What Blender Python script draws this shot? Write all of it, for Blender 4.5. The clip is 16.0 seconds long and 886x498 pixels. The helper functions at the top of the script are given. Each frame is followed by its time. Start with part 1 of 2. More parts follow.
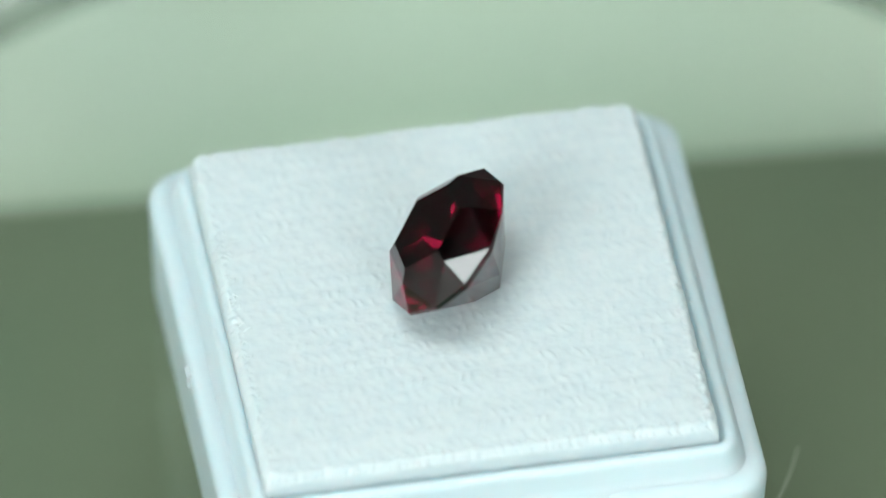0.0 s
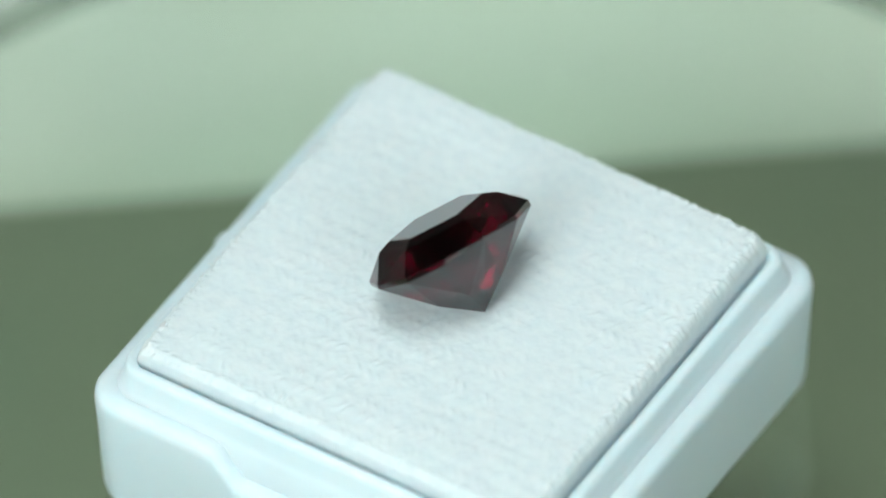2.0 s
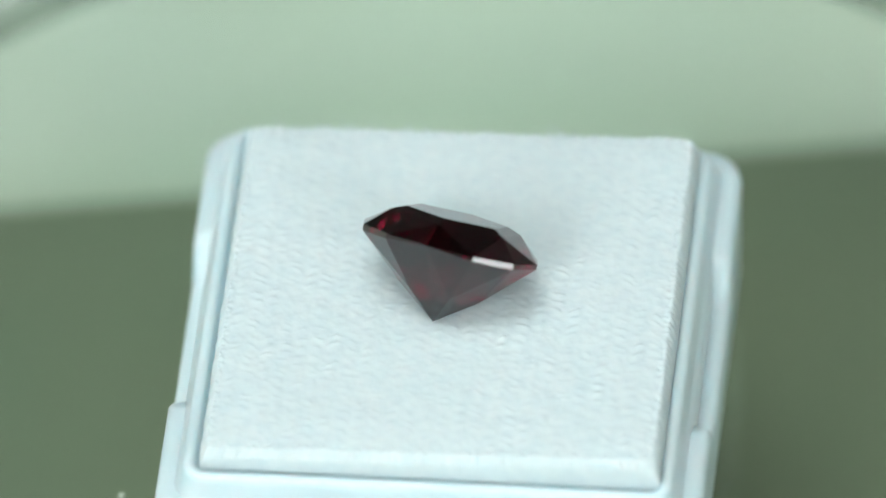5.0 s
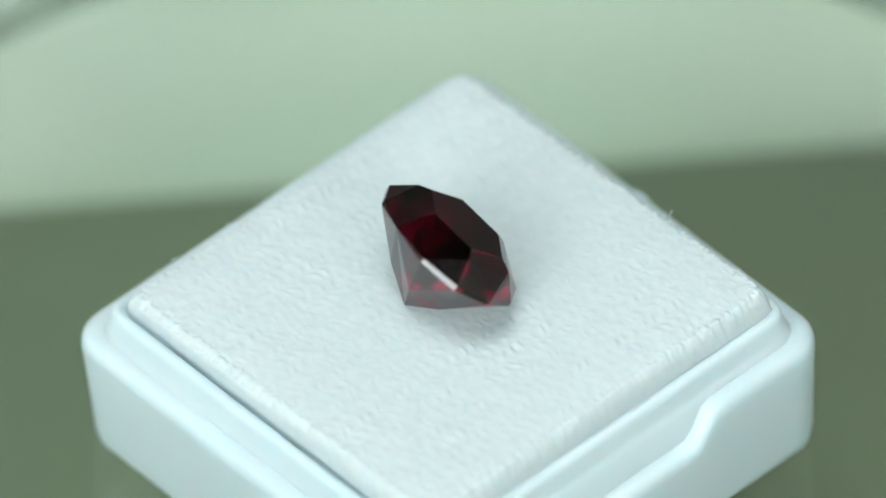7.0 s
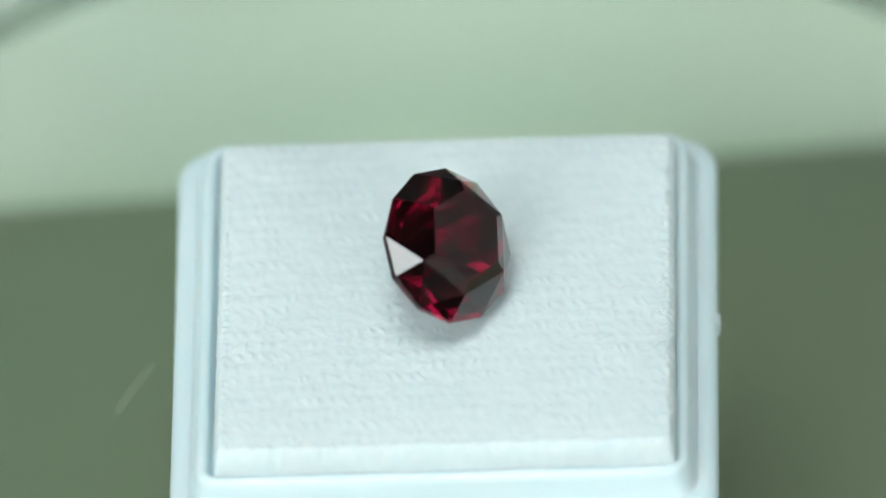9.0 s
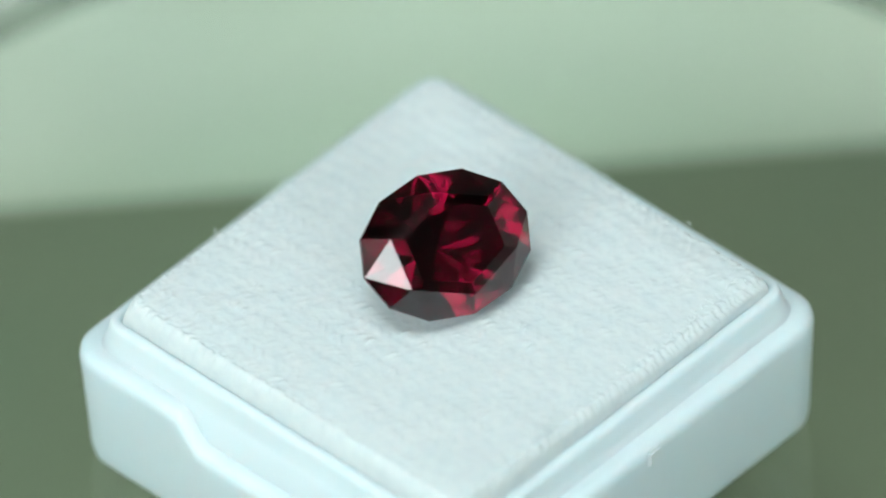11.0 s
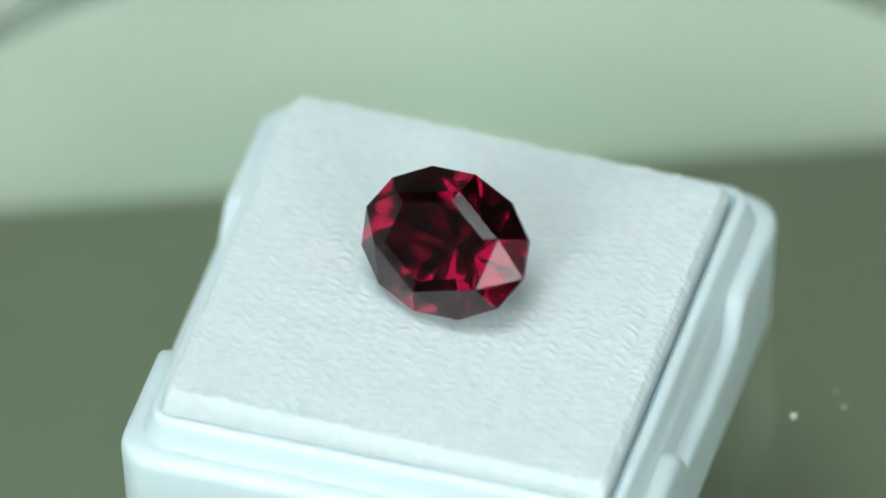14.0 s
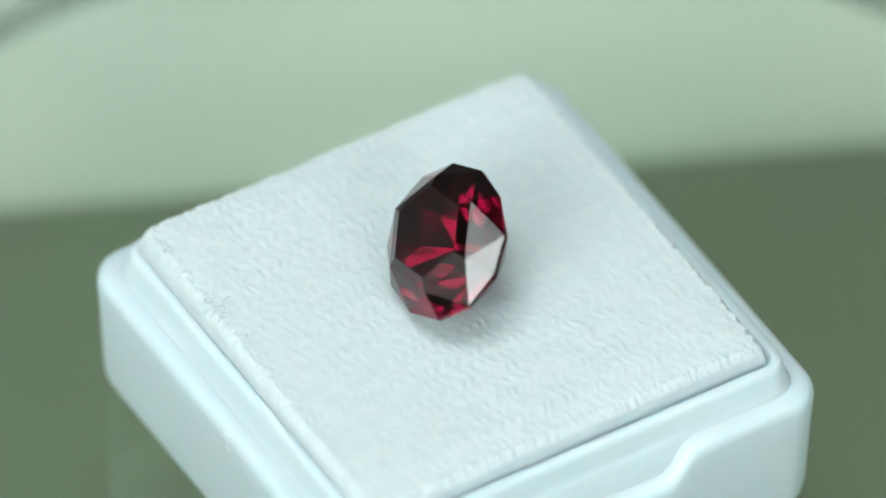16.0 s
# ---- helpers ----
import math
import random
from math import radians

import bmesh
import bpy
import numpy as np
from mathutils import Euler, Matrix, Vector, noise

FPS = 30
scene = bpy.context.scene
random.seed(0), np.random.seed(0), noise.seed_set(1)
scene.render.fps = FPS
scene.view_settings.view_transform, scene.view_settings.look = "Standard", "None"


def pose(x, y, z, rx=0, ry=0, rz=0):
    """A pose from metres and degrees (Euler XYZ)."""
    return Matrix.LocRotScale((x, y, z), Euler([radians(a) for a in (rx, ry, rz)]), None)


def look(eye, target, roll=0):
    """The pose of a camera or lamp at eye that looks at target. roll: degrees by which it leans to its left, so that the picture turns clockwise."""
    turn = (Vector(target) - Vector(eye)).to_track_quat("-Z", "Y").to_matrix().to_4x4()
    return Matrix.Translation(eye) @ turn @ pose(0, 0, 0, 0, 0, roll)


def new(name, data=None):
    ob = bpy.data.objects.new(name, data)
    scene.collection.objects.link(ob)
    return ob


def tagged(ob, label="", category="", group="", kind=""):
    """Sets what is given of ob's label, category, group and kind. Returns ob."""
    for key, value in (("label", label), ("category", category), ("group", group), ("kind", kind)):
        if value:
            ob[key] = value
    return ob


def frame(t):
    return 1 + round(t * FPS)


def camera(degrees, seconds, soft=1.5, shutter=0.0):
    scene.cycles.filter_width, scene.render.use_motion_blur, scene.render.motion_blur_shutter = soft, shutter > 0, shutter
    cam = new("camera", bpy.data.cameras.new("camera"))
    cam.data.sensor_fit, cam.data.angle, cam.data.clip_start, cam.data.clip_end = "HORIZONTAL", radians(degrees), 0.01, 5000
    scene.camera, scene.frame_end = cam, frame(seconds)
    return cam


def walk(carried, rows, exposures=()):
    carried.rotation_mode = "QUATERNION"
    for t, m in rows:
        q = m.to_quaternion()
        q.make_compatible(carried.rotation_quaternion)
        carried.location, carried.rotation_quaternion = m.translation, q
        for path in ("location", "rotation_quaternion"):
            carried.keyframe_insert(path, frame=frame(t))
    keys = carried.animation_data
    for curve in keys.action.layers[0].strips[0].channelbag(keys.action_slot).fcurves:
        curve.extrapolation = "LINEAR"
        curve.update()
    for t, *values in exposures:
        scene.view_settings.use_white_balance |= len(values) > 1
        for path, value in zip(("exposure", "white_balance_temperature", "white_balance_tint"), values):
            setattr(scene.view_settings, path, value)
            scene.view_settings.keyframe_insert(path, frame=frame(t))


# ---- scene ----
U = 0.01511          # metres in one plan unit; the box is 30 mm wide
PAD_TOP = 0.0113     # the pad's top over the platter
TURN = 21.18        # degrees a second, clockwise from above
ELEV, DIST = radians(44.9), 60 * U

# ---- camera: stands still, a long macro lens ----
cam = camera(3.125, 16.0, soft=1.9)
eye = Vector((0, -math.cos(ELEV) * DIST, PAD_TOP + math.sin(ELEV) * DIST))
aim = Vector((-0.018 * U, 0.1137 * U, PAD_TOP + 0.1125 * U))
walk(cam, [(0.0, look(eye, aim, -1.8)), (16.0, look(eye, aim, -1.8))])
cam.data.dof.use_dof = True
cam.data.dof.focus_distance = DIST - 0.002
cam.data.dof.aperture_fstop = 18.0

# ---- world and exposure ----
world = bpy.data.worlds.new("world")
scene.world = world
world.use_nodes = True
world.node_tree.nodes["Background"].inputs[0].default_value = (0.80, 1.0, 0.92, 1)
world.node_tree.nodes["Background"].inputs[1].default_value = 0.25
scene.view_settings.exposure = 0.0


# ---- materials ----
def material(name, color, rough=0.5, metal=0.0, ior=1.45):
    m = bpy.data.materials.new(name)
    m.use_nodes = True
    b = m.node_tree.nodes["Principled BSDF"]
    b.inputs["Base Color"].default_value = (*color, 1)
    b.inputs["Roughness"].default_value = rough
    b.inputs["Metallic"].default_value = metal
    b.inputs["IOR"].default_value = ior
    return m


def node(m, kind, **values):
    n = m.node_tree.nodes.new(kind)
    for k, v in values.items():
        n.inputs[k.replace("_", " ")].default_value = v
    return n


def link(m, a, out, b, socket):
    m.node_tree.links.new(a.outputs[out], b.inputs[socket])


def vary(m, low, high, scale, socket="Base Color", detail=4.0, lo=0.35, hi=0.65):
    """Blotches from noise, driving the colour or the roughness."""
    b = m.node_tree.nodes["Principled BSDF"]
    co = m.node_tree.nodes.new("ShaderNodeTexCoord")
    n = node(m, "ShaderNodeTexNoise", Scale=scale, Detail=detail)
    link(m, co, "Object", n, "Vector")
    r = m.node_tree.nodes.new("ShaderNodeValToRGB")
    r.color_ramp.elements[0].position, r.color_ramp.elements[1].position = lo, hi
    r.color_ramp.elements[0].color, r.color_ramp.elements[1].color = (*low, 1), (*high, 1)
    link(m, n, "Fac", r, "Fac")
    link(m, r, "Color", b, socket)


def relief(m, scale, strength, distance, detail=3.0):
    b = m.node_tree.nodes["Principled BSDF"]
    co = m.node_tree.nodes.new("ShaderNodeTexCoord")
    n = node(m, "ShaderNodeTexNoise", Scale=scale, Detail=detail)
    link(m, co, "Object", n, "Vector")
    p = node(m, "ShaderNodeBump", Strength=strength, Distance=distance)
    link(m, n, "Fac", p, "Height")
    link(m, p, "Normal", b, "Normal")


def glowing(name, color, strength):
    m = material(name, (0.8, 0.8, 0.8))
    b = m.node_tree.nodes["Principled BSDF"]
    b.inputs["Emission Color"].default_value = (*color, 1)
    b.inputs["Emission Strength"].default_value = strength
    return m


GEM = material("garnet", (0.062, 0.0004, 0.0060), 0.08, 0.0, 1.76)
GEM.node_tree.nodes["Principled BSDF"].inputs["Transmission Weight"].default_value = 1.0
PLASTIC = material("white_plastic", (0.64, 0.75, 0.795), 0.34, 0.0, 1.49)
vary(PLASTIC, (0.60, 0.715, 0.76), (0.63, 0.735, 0.775), 90.0)
relief(PLASTIC, 400.0, 0.15, 0.0002)
PAD = material("white_foam", (0.63, 0.70, 0.72), 0.9)
vary(PAD, (0.60, 0.672, 0.695), (0.645, 0.71, 0.722), 1300.0)
relief(PAD, 4200.0, 0.11, 0.00015, 2.0)
for m, w in ((PLASTIC, 0.45), (PAD, 0.3)):
    b = m.node_tree.nodes["Principled BSDF"]
    b.inputs["Subsurface Weight"].default_value = w
    b.inputs["Subsurface Radius"].default_value = (0.6, 0.9, 1.0)
    b.inputs["Subsurface Scale"].default_value = 0.0016
PLATTER = material("clear_acrylic", (0.9, 0.95, 0.92), 0.02)
pn = PLATTER.node_tree
clear, gloss, blend = (pn.nodes.new("ShaderNode" + k) for k in ("BsdfTransparent", "BsdfGlossy", "MixShader"))
clear.inputs[0].default_value = (0.94, 0.97, 0.94, 1)
gloss.inputs["Roughness"].default_value = 0.03
blend.inputs[0].default_value = 0.05
pn.links.new(clear.outputs[0], blend.inputs[1])
pn.links.new(gloss.outputs[0], blend.inputs[2])
pn.links.new(blend.outputs[0], pn.nodes["Material Output"].inputs[0])
EDGE = material("cut_acrylic_edge", (0.20, 0.25, 0.20), 0.3)
en = EDGE.node_tree
haze, see = en.nodes.new("ShaderNodeMixShader"), en.nodes.new("ShaderNodeBsdfTransparent")
haze.inputs[0].default_value = 0.32
en.links.new(see.outputs[0], haze.inputs[1])
en.links.new(en.nodes["Principled BSDF"].outputs[0], haze.inputs[2])
en.links.new(haze.outputs[0], en.nodes["Material Output"].inputs[0])
MAT = material("olive_mat", (0.21, 0.235, 0.17), 0.6)
vary(MAT, (0.19, 0.232, 0.168), (0.222, 0.238, 0.168), 22.0)
BOARD = material("pale_board", (0.62, 0.68, 0.575), 0.7)
vary(BOARD, (0.60, 0.68, 0.59), (0.635, 0.68, 0.56), 14.0)
RING = material("dark_plastic", (0.03, 0.035, 0.03), 0.25)
TABLE = material("dark_table", (0.075, 0.08, 0.075), 0.5)
vary(TABLE, (0.066, 0.07, 0.066), (0.085, 0.09, 0.085), 8.0)
FLOOR = material("grey_floor", (0.28, 0.30, 0.28), 0.6)
vary(FLOOR, (0.26, 0.28, 0.26), (0.30, 0.32, 0.30), 4.0)
# unseen walls and ceiling, toned for the stone's reflections; pale ones add fill
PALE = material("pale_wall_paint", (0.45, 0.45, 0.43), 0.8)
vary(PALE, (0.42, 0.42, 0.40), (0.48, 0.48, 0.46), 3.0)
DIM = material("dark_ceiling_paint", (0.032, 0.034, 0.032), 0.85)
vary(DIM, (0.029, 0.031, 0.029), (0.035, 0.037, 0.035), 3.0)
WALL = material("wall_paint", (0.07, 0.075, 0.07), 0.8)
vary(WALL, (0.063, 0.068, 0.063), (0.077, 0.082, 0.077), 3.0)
FRAME = material("white_frame", (0.75, 0.78, 0.76), 0.4)
# unseen light sources, strength set from the flashes on the stone's facets
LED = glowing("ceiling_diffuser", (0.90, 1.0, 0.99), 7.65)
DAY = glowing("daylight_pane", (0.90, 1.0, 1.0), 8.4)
DUST = material("dust", (0.55, 0.58, 0.50), 0.9)


# ---- mesh helpers ----
def mesh_of(name, bm, mat, smooth=False):
    bmesh.ops.recalc_face_normals(bm, faces=bm.faces)
    me = bpy.data.meshes.new(name)
    bm.to_mesh(me)
    bm.free()
    me.materials.append(mat)
    for p in me.polygons:
        p.use_smooth = smooth
    return me


def part(name, bm, mat, parent=None, label="", smooth=False):
    ob = new(name, mesh_of(name, bm, mat, smooth))
    if parent:
        ob.parent = parent
    return tagged(ob, label)


def box_bm(x0, x1, y0, y1, z0, z1, bevel=0.0):
    bm = bmesh.new()
    bmesh.ops.create_cube(bm, size=1)
    for v in bm.verts:
        v.co = ((x0 + x1) / 2 + v.co.x * (x1 - x0), (y0 + y1) / 2 + v.co.y * (y1 - y0), (z0 + z1) / 2 + v.co.z * (z1 - z0))
    if bevel:
        bmesh.ops.bevel(bm, geom=bm.edges[:], offset=bevel, segments=2, affect="EDGES")
    return bm


def rounded(half, r, side=36, corner=8):
    """Points of a square with round corners, counter-clockwise."""
    pts = []
    for k in range(4):
        a = k * math.pi / 2
        for i in range(side):
            s = -1 + 2 * i / side
            x, y = half, s * (half - r)
            pts.append((math.cos(a) * x - math.sin(a) * y, math.sin(a) * x + math.cos(a) * y))
        for i in range(corner):
            b = a + i / corner * math.pi / 2
            cx, cy = half - r, half - r
            px, py = math.cos(a) * cx - math.sin(a) * cy, math.sin(a) * cx + math.cos(a) * cy
            pts.append((px + r * math.cos(b), py + r * math.sin(b)))
    return pts


def loft(rows, cap_first=True, cap_last=True, dip=None):
    """Rounded squares (half, r, z), one over the other, in plan units."""
    bm = bmesh.new()
    rings = []
    for j, (half, r, z) in enumerate(rows):
        ring = []
        for x, y in rounded(half, r):
            dz = dip(x, y, j) if dip else 0.0
            ring.append(bm.verts.new((x * U, y * U, (z + dz) * U)))
        rings.append(ring)
    for a, b in zip(rings, rings[1:]):
        n = len(a)
        for i in range(n):
            bm.faces.new((a[i], a[(i + 1) % n], b[(i + 1) % n], b[i]))
    if cap_first:
        bm.faces.new(rings[0][::-1])
    if cap_last:
        bm.faces.new(rings[-1])
    return bm


def disc(profile, steps=160):
    """A turned body from (radius, z) in metres, closed at the axis."""
    bm = bmesh.new()
    rings = []
    for r, z in profile:
        rings.append([bm.verts.new((r * math.cos(2 * math.pi * i / steps), r * math.sin(2 * math.pi * i / steps), z)) for i in range(steps)])
    for a, b in zip(rings, rings[1:]):
        for i in range(steps):
            bm.faces.new((a[i], a[(i + 1) % steps], b[(i + 1) % steps], b[i]))
    bm.faces.new(rings[0][::-1])
    bm.faces.new(rings[-1])
    return bm


def tube(bm, line, r):
    """A thin five-sided fibre along points in plan units."""
    rings = []
    for i, p in enumerate(line):
        p = Vector(p)
        d = (Vector(line[min(i + 1, len(line) - 1)]) - Vector(line[max(i - 1, 0)])).normalized()
        a = d.cross(Vector((0.3, 0.2, 0.93))).normalized()
        c = d.cross(a)
        rings.append([bm.verts.new((p + r * (math.cos(k * 1.2566) * a + math.sin(k * 1.2566) * c)) * U) for k in range(5)])
    for a, b in zip(rings, rings[1:]):
        for k in range(5):
            bm.faces.new((a[k], a[(k + 1) % 5], b[(k + 1) % 5], b[k]))
    bm.faces.new(rings[0][::-1])
    bm.faces.new(rings[-1])


def smooth_step(a, b, x):
    t = min(max((x - a) / (b - a), 0.0), 1.0)
    return t * t * (3 - 2 * t)


# ---- room: plain, closed, out of view, lit by an assumed ceiling panel and a window behind the camera ----
def room():
    x0, x1, y0, y1, z0, z1, t = -2.2, 1.8, -1.6, 2.2, -0.80, 2.10, 0.1
    tagged(part("floor", box_bm(x0 - t, x1 + t, y0 - t, y1 + t, z0 - t, z0), FLOOR), "plain grey room floor under the table", "floor", kind="structure")
    tagged(part("ceiling", box_bm(x0 - t, x1 + t, y0 - t, y1 + t, z1, z1 + t), DIM), "unseen plain ceiling, dark grey tone", "ceiling", kind="structure")
    tagged(part("wall_north", box_bm(x0, x1, y1, y1 + t, z0, z1), WALL), "unseen plain wall, dark grey tone", "wall", kind="structure")
    tagged(part("wall_east", box_bm(x1, x1 + t, y0 - t, y1 + t, z0, z1), PALE), "unseen plain wall, pale grey tone", "wall", kind="structure")
    tagged(part("wall_west", box_bm(x0 - t, x0, y0 - t, y1 + t, z0, z1), PALE), "unseen plain wall, pale grey tone", "wall", kind="structure")
    # the south wall, with two window openings sited by the stone's white facet flashes
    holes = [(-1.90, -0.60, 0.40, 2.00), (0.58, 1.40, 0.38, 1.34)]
    cells = [(x0, holes[0][0], z0, z1), (holes[0][1], holes[1][0], z0, z1), (holes[1][1], x1, z0, z1)]
    for a, c, e, f in holes:
        cells += [(a, c, z0, e), (a, c, f, z1)]
    bm = bmesh.new()
    for a, c, e, f in cells:
        b = box_bm(a, c, y0 - t, y0, e, f)
        me = bpy.data.meshes.new("tmp")
        b.to_mesh(me)
        b.free()
        bm.from_mesh(me)
        bpy.data.meshes.remove(me)
    tagged(part("wall_south", bm, WALL), "unseen plain dark grey wall with two windows", "wall", kind="structure")
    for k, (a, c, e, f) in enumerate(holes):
        win = tagged(new("window_%d" % (k + 1)), "unseen window with a white frame and bright daylight", "window", kind="structure")
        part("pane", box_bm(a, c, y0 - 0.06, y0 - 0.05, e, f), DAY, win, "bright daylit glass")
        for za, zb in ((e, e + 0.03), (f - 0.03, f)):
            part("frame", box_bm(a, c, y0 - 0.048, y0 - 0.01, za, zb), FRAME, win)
    # all sited by facet flashes; the first reaches further south as added fill
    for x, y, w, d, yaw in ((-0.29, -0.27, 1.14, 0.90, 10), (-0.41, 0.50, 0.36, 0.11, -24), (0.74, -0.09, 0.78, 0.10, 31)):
        lamp = tagged(new("ceiling_light"), "unseen flat white ceiling light panel, switched on", "ceiling light", "ceiling light panels")
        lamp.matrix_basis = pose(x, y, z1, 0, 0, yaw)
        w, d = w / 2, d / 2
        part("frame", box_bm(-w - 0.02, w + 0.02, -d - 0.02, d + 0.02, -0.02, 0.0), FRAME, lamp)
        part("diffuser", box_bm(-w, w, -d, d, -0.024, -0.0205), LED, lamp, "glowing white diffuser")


def turntable():
    # a clear disc on a slim hub, over a dark mat whose straight edge meets a pale board
    low = -0.016
    table = tagged(new("table"), "plain dark grey table under the board", "table")
    part("table_top", box_bm(-0.6, 0.6, -0.45, 0.5, -0.060, -0.022, 0.003), TABLE, table)
    for x in (-0.55, 0.55):
        for y in (-0.40, 0.45):
            part("leg", box_bm(x - 0.025, x + 0.025, y - 0.025, y + 0.025, -0.80, -0.0605, 0.003), TABLE, table)
    board = part("pale_board", box_bm(-0.26, 0.26, -0.30, 0.105, -0.0215, low - 0.0012, 0.0005), BOARD)
    tagged(board, "large pale green board lying on the table", "board")
    mat = part("dark_mat", box_bm(-0.25, 0.25, -0.28, 0.0, 0.0, 0.0012, 0.0004), MAT)
    mat.matrix_basis = pose(0, 0.0374, low - 0.0012, 0, 0, 3.7)
    tagged(mat, "dark olive green mat lying on the pale board", "mat")
    r = 2.90 * U
    base = tagged(new("turntable"), "round clear acrylic turntable with a slim hub, turning", "turntable")
    part("hub", disc([(0.0035, low), (0.003, low + 0.001), (0.003, -0.0031)], 32), RING, base)
    plat = part("platter", disc([(r - 0.0004, -0.003), (r, -0.0026), (r, -0.0004), (r - 0.0004, 0.0)]), PLATTER, base, "clear glossy acrylic disc")
    n = 160
    prof = [(r + 0.0001, -0.0029), (r + 0.0011, -0.0024), (r + 0.0011, -0.0006), (r + 0.0001, -0.0001)]
    bm = bmesh.new()
    rings = [[bm.verts.new((a * math.cos(2 * math.pi * i / n), a * math.sin(2 * math.pi * i / n), z)) for i in range(n)] for a, z in prof]
    for a, b in zip(rings, rings[1:] + rings[:1]):
        for i in range(n):
            bm.faces.new((a[i], a[(i + 1) % n], b[(i + 1) % n], b[i]))
    part("edge_band", bm, EDGE, plat, "darker cut edge of the disc", smooth=True)
    specks = bmesh.new()
    rnd = random.Random(4)
    spots = [(0.60, -1.12, 0.018), (0.718, -1.272, 0.011), (0.782, -1.208, 0.010), (0.885, -1.018, 0.009), (-2.03, 0.20, 0.012)]
    spots += [(rnd.uniform(-2.0, 2.0), rnd.uniform(-2.0, 2.0), rnd.uniform(0.002, 0.004)) for _ in range(40)]
    for x, y, d in spots:
        if max(abs(x), abs(y)) > 1.1 and math.hypot(x, y) < 2.8:
            m = Matrix.Translation((x * U, y * U, d * 0.25 * U)) @ Matrix.Diagonal((d * U, d * U * rnd.uniform(0.6, 1.2), d * 0.4 * U, 1))
            bmesh.ops.create_icosphere(specks, subdivisions=1, radius=1, matrix=m)
    line = [(1.285 + 0.03 * t * (1 - t) - 0.09 * t, -0.02 - 0.28 * t, -0.10) for t in (i / 10 for i in range(11))]
    tube(specks, line, 0.0025)
    tagged(part("dust", specks, DUST, plat, "pale dust specks and a short fibre"), kind="stuff")
    return plat


def gem_box():
    """A square plastic box base: draughted shell, a step round it, a thin rim; two sides have a thumb recess."""
    box = tagged(new("gem_box"), "small square white plastic gem box, lid off, on the turntable", "gem box")
    h = PAD_TOP / U

    def dip(x, y, j):
        if j < 3 or abs(x) > 0.9 or abs(y) < 0.8:
            return 0.0
        return -0.13 * (1 - smooth_step(0.33, 0.43, abs(x)))
    rows = [(0.962, 0.13, 0.004), (0.982, 0.14, 0.018), (0.991, 0.15, 0.06), (1.003, 0.15, h - 0.36), (1.008, 0.15, h - 0.255), (1.004, 0.148, h - 0.226),
            (0.990, 0.142, h - 0.207), (0.968, 0.135, h - 0.200), (0.945, 0.125, h - 0.198), (0.88, 0.12, h - 0.205)]
    part("shell", loft(rows, dip=dip), PLASTIC, box, smooth=True)
    rim = [(0.944, 0.12, h - 0.40), (0.940, 0.118, h - 0.204), (0.928, 0.112, h - 0.190), (0.917, 0.102, h - 0.166), (0.909, 0.094, h - 0.118),
           (0.903, 0.088, h - 0.097), (0.893, 0.078, h - 0.087), (0.876, 0.060, h - 0.085), (0.864, 0.048, h - 0.089), (0.857, 0.040, h - 0.102),
           (0.853, 0.036, h - 0.125), (0.835, 0.03, h - 0.140), (0.79, 0.03, h - 0.142)]
    part("rim", loft(rim, cap_first=False, cap_last=False), PLASTIC, box, "thin raised plastic rim", smooth=True)
    part("sprue_mark", box_bm(-1.018 * U, -0.99 * U, -0.07 * U, 0.0, (h - 0.29) * U, (h - 0.22) * U, 0.008 * U), PLASTIC, box, "small moulding mark")
    return box


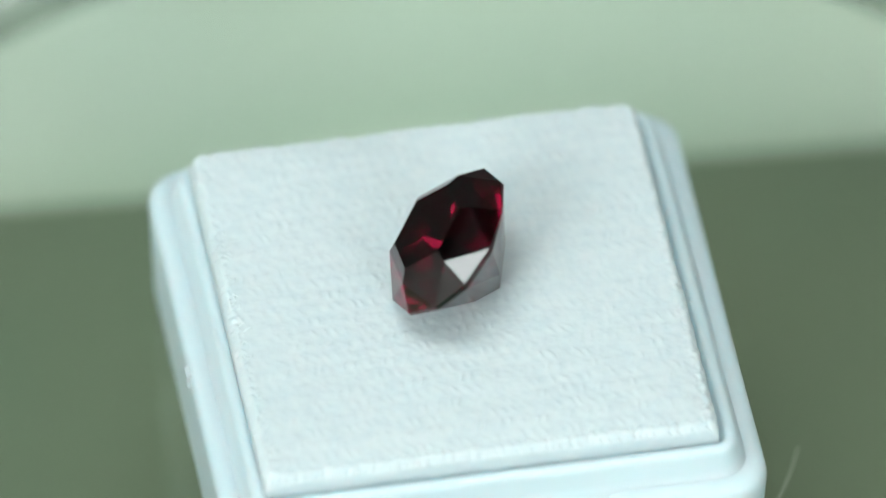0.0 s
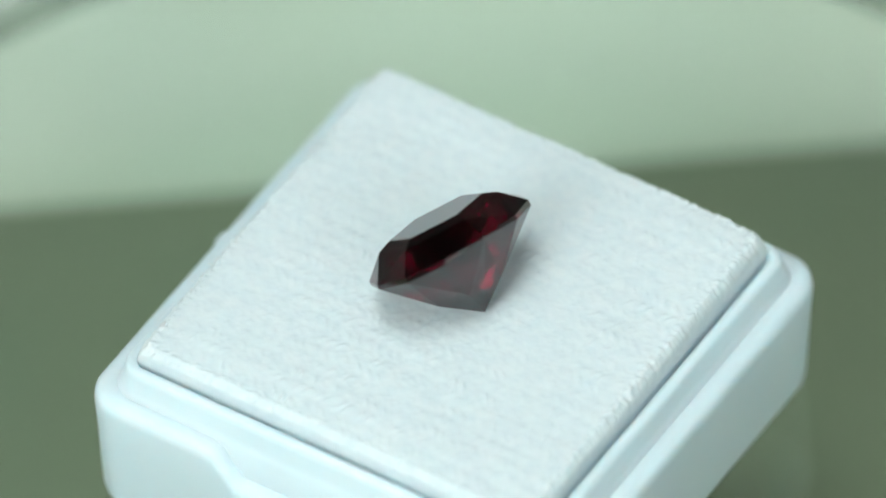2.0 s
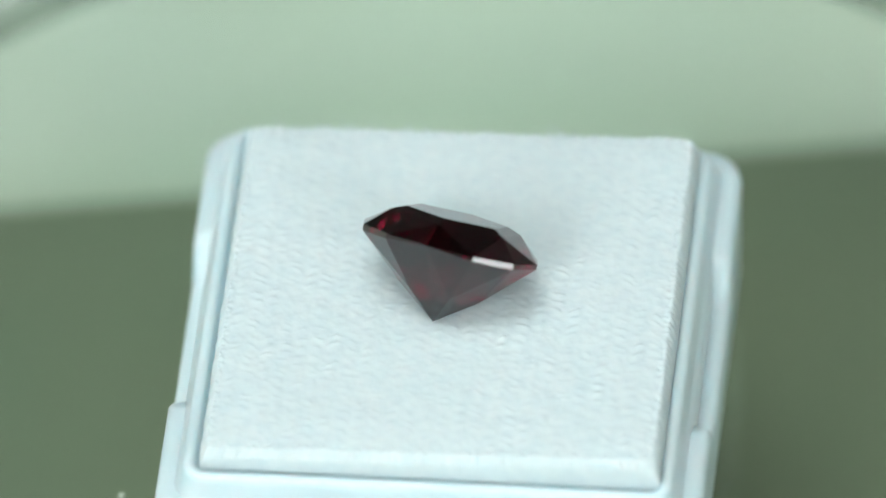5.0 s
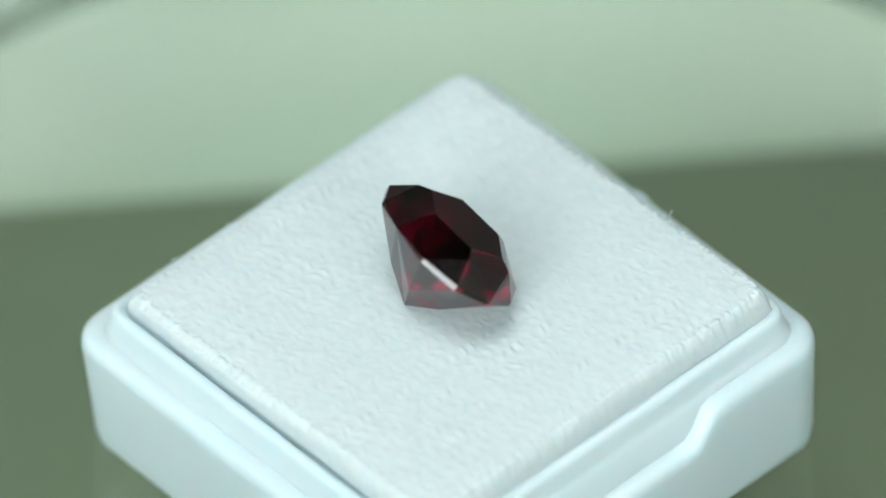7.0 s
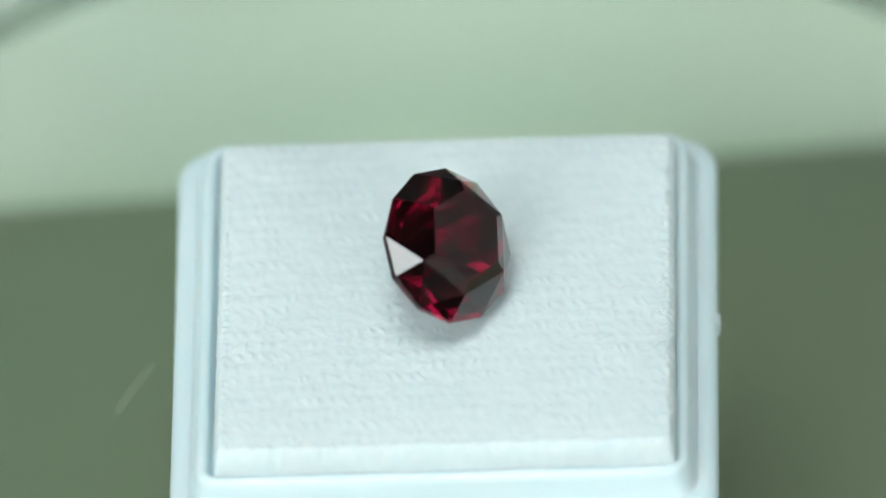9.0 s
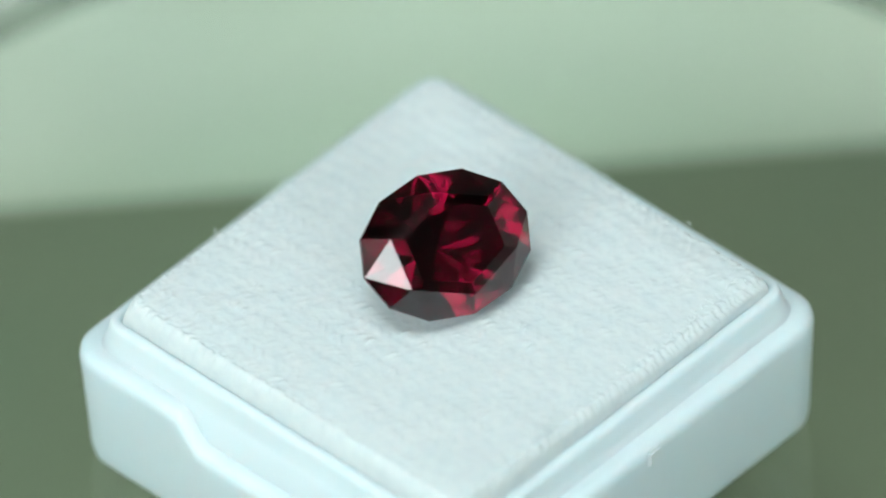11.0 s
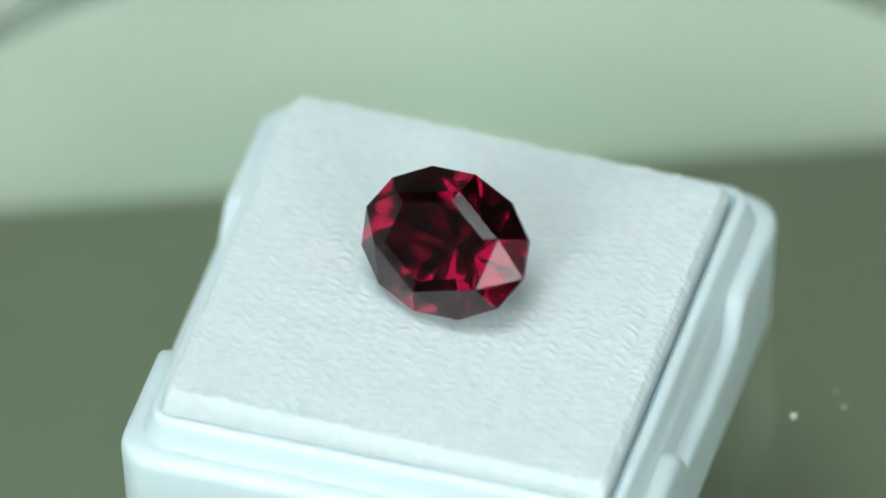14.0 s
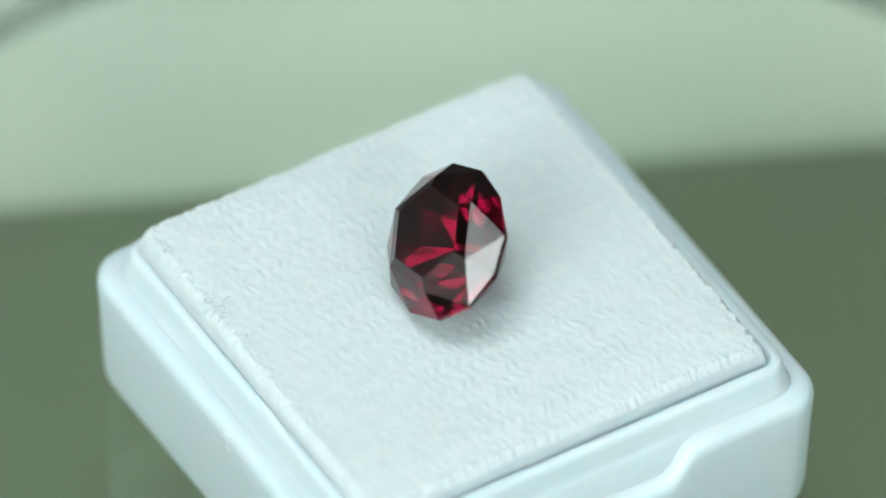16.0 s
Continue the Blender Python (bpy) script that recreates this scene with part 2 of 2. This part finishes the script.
def foam_pad():
    """A pad with an embossed top: staggered rows of small dashes, loose and uneven."""
    half, n = 0.836, 330
    bm = bmesh.new()
    grid = []
    for j in range(n + 1):
        row = []
        for i in range(n + 1):
            x, y = (-1 + 2 * i / n) * half, (-1 + 2 * j / n) * half
            e = max(abs(x), abs(y)) / half
            big = (abs(x) ** 50 + abs(y) ** 50) ** (1 / 50)
            fit = max(abs(x), abs(y)) / big if big else 1.0
            p = Vector((x * 9, y * 9, 0.3))
            wob = noise.noise(p) * 0.012
            wx, wy = x + 0.02 * noise.noise(p * 1.7), y + 0.014 * noise.noise(p * 1.3 + Vector((4, 1, 2)))
            line = wy / 0.062
            row_at = math.floor(line)
            v = line - row_at - 0.5
            lean = 0.20 if row_at % 2 else -0.20
            along = wx / 0.046 + lean * v * 2 + 0.25 * (row_at % 3)
            loft_of = 0.55 + 0.9 * noise.noise(Vector((math.floor(along) * 1.7, row_at * 2.3, 0.5)))
            if loft_of > 0.9:
                loft_of *= 1.5
            stitch = (0.5 + 0.5 * math.cos(2 * math.pi * along)) * math.cos(math.pi * v) ** 2 * loft_of
            z = 0.0039 * stitch * (0.8 + 0.9 * noise.noise(p * 0.4)) + 0.0012 * noise.noise(p * 5.2) + wob * 0.35
            z += 0.012 * noise.noise(Vector((x * 55, y * 55, 5))) * smooth_step(0.94, 1.0, e)
            z -= 0.020 * smooth_step(0.985, 1.0, e) + 0.008 * smooth_step(0.80, 1.0, e)
            jag = 1 + 0.006 * noise.noise(Vector((x * 30, y * 30, 2))) * smooth_step(0.9, 1, e)
            jag *= fit
            z -= 0.006 * math.exp(-((x - 0.02) ** 2 / 0.05 + y * y / 0.12) ** 2)
            row.append(bm.verts.new(((x - 0.011) * U * jag, (y + 0.009) * U * jag, PAD_TOP + (z + 0.010 + 0.018 * y / half) * U)))
        grid.append(row)
    for j in range(n):
        for i in range(n):
            bm.faces.new((grid[j][i], grid[j][i + 1], grid[j + 1][i + 1], grid[j + 1][i]))
    edge = grid[0] + [r[-1] for r in grid[1:]] + grid[-1][-2::-1] + [r[0] for r in grid[-2:0:-1]]
    m = len(edge)
    above = edge
    for out, drop in ((1.010, 0.026), (1.018, 0.058), (1.026, 0.088), (1.026, 0.20)):
        low = []
        for v in edge:
            g = out + 0.008 * noise.noise(Vector((v.co.x / U * 26, v.co.y / U * 26, drop * 40)))
            low.append(bm.verts.new((min(0.834 * U, max(-0.858 * U, v.co.x * g)), min(0.858 * U, max(-0.836 * U, v.co.y * g)), min(PAD_TOP - drop * U, v.co.z - 0.006 * U))))
        for i in range(m):
            bm.faces.new((above[i], low[i], low[(i + 1) % m], above[(i + 1) % m]))
        above = low
    bm.faces.new(low)
    pad = tagged(part("foam_pad", bm, PAD, smooth=True), "soft white embossed foam pad filling the box", "foam pad")
    fuzz = bmesh.new()
    rnd = random.Random(9)
    for i in range(70):
        if i < 60:
            x, y = -0.820 + rnd.uniform(-0.012, 0.02), rnd.uniform(-0.75, 0.78)
        else:
            a = rnd.uniform(-0.8, 0.8)
            x, y = rnd.choice(((0.824, a), (a, 0.824), (a, -0.824)))
        long = rnd.uniform(0.012, 0.035) if i > 6 else rnd.uniform(0.05, 0.11)
        if i <= 6:
            y = 0.30 + 0.014 * i
        yaw, rise, bend = rnd.uniform(0, 6.28), rnd.uniform(0.2, 1.0), rnd.uniform(-1.5, 1.5)
        line = []
        q = Vector((x, y, PAD_TOP / U + 0.02))
        for k in range(5):
            line.append(tuple(q))
            q = q + Vector((math.cos(yaw), math.sin(yaw), rise)) * long / 5
            yaw, rise = yaw + bend / 4, rise - 0.25
        tube(fuzz, line, 0.0022)
    tagged(part("fuzz", fuzz, PAD, pad, "frayed white fibres along the edge"), kind="stuff")
    return pad


def gemstone():
    """An oval brilliant: hexagonal table, band, six kite-like mains and girdle breaks; a pavilion of six mains with long breaks."""
    long, wide, deep = 0.3458, 0.276, 0.2954
    ring = [(math.sin(radians(30 * k)) * long, math.cos(radians(30 * k)) * wide) for k in range(12)]
    oy, foot, reach = -0.009, -0.017, 0.46

    def spot(p, f, z, dy=0.0):
        return (p[0] * f, p[1] * f + dy, z)
    girdle = [spot(p, 1, 0.006) for p in ring]
    thick = {0: 0.004, 1: -0.012, 11: -0.012, 2: foot, 10: foot}
    lower = [spot(p, 1, thick.get(k, -0.009)) for k, p in enumerate(ring)]
    mid = [spot(p, 0.7419, 0.0845, oy) for p in ring[::2]]
    top = [spot(p, 0.5834, 0.1055, oy) for p in ring[::2]]
    pav = [spot(p, reach, -deep + (deep + foot) * reach * math.cos(radians(30))) for p in ring[1::2]]
    tip = (0, 0, -deep)
    crown, sides, pavilion = [], [], []
    for i in range(6):
        j, k = (i + 1) % 6, 2 * i
        crown += [(mid[i], mid[j], top[j], top[i]), (mid[i], girdle[k + 1], mid[j]), (mid[i], girdle[k], girdle[k + 1]), (mid[i], girdle[k - 1], girdle[k])]
        pavilion += [(lower[k], lower[k + 1], pav[i]), (lower[k + 1], lower[(k + 2) % 12], pav[i]), (lower[k], pav[i - 1], tip, pav[i])]
    for k in range(12):
        sides.append((girdle[k], girdle[(k + 1) % 12], lower[(k + 1) % 12], lower[k]))
    turn = Matrix(((-0.1437, 0.7565, -0.6380), (-0.9895, -0.1206, 0.0799), (-0.0165, 0.6427, 0.7659))).to_4x4()
    place = Matrix.Translation((-0.0003 * U, 0.0103 * U, PAD_TOP + 0.2525 * U)) @ turn
    gem = tagged(new("gemstone"), "oval faceted deep red garnet gemstone lying tilted on the pad", "gemstone")
    heart = place @ Vector((0, 0, -0.05 * U))
    for name, facets, label in (("table_facet", [top], "flat hexagonal top facet"), ("crown", crown, "faceted upper slope"), ("girdle", sides, "thin polished edge"), ("pavilion", pavilion, "pointed lower facets")):
        bm = bmesh.new()
        made = {}
        for facet in facets:
            for p in facet:
                if p not in made:
                    made[p] = bm.verts.new(place @ (Vector(p) * U))
            bm.faces.new([made[p] for p in facet])
        bm.normal_update()
        for f in bm.faces:
            if f.normal.dot(f.calc_center_median() - heart) < 0:
                f.normal_flip()
        me = bpy.data.meshes.new(name)
        bm.to_mesh(me)
        bm.free()
        me.materials.append(GEM)
        ob = tagged(new(name, me), label)
        ob.parent = gem
    return gem


def motions(turning):
    # the box stands a little off the axis, with one corner raised by grit under it
    stand = pose(0.0034 * U, 0.0095 * U, 0.0002, 0.75, 1.45, 8.9)
    for ob in turning:
        base = stand if ob.name in ("gem_box", "foam_pad") else Matrix()
        walk(ob, [(t / 2, pose(0, 0, 0, 0, 0, -TURN * t / 2) @ base) for t in range(33)])


room()
platter = turntable()
turning = [platter, gem_box(), foam_pad(), gemstone()]
motions(turning)
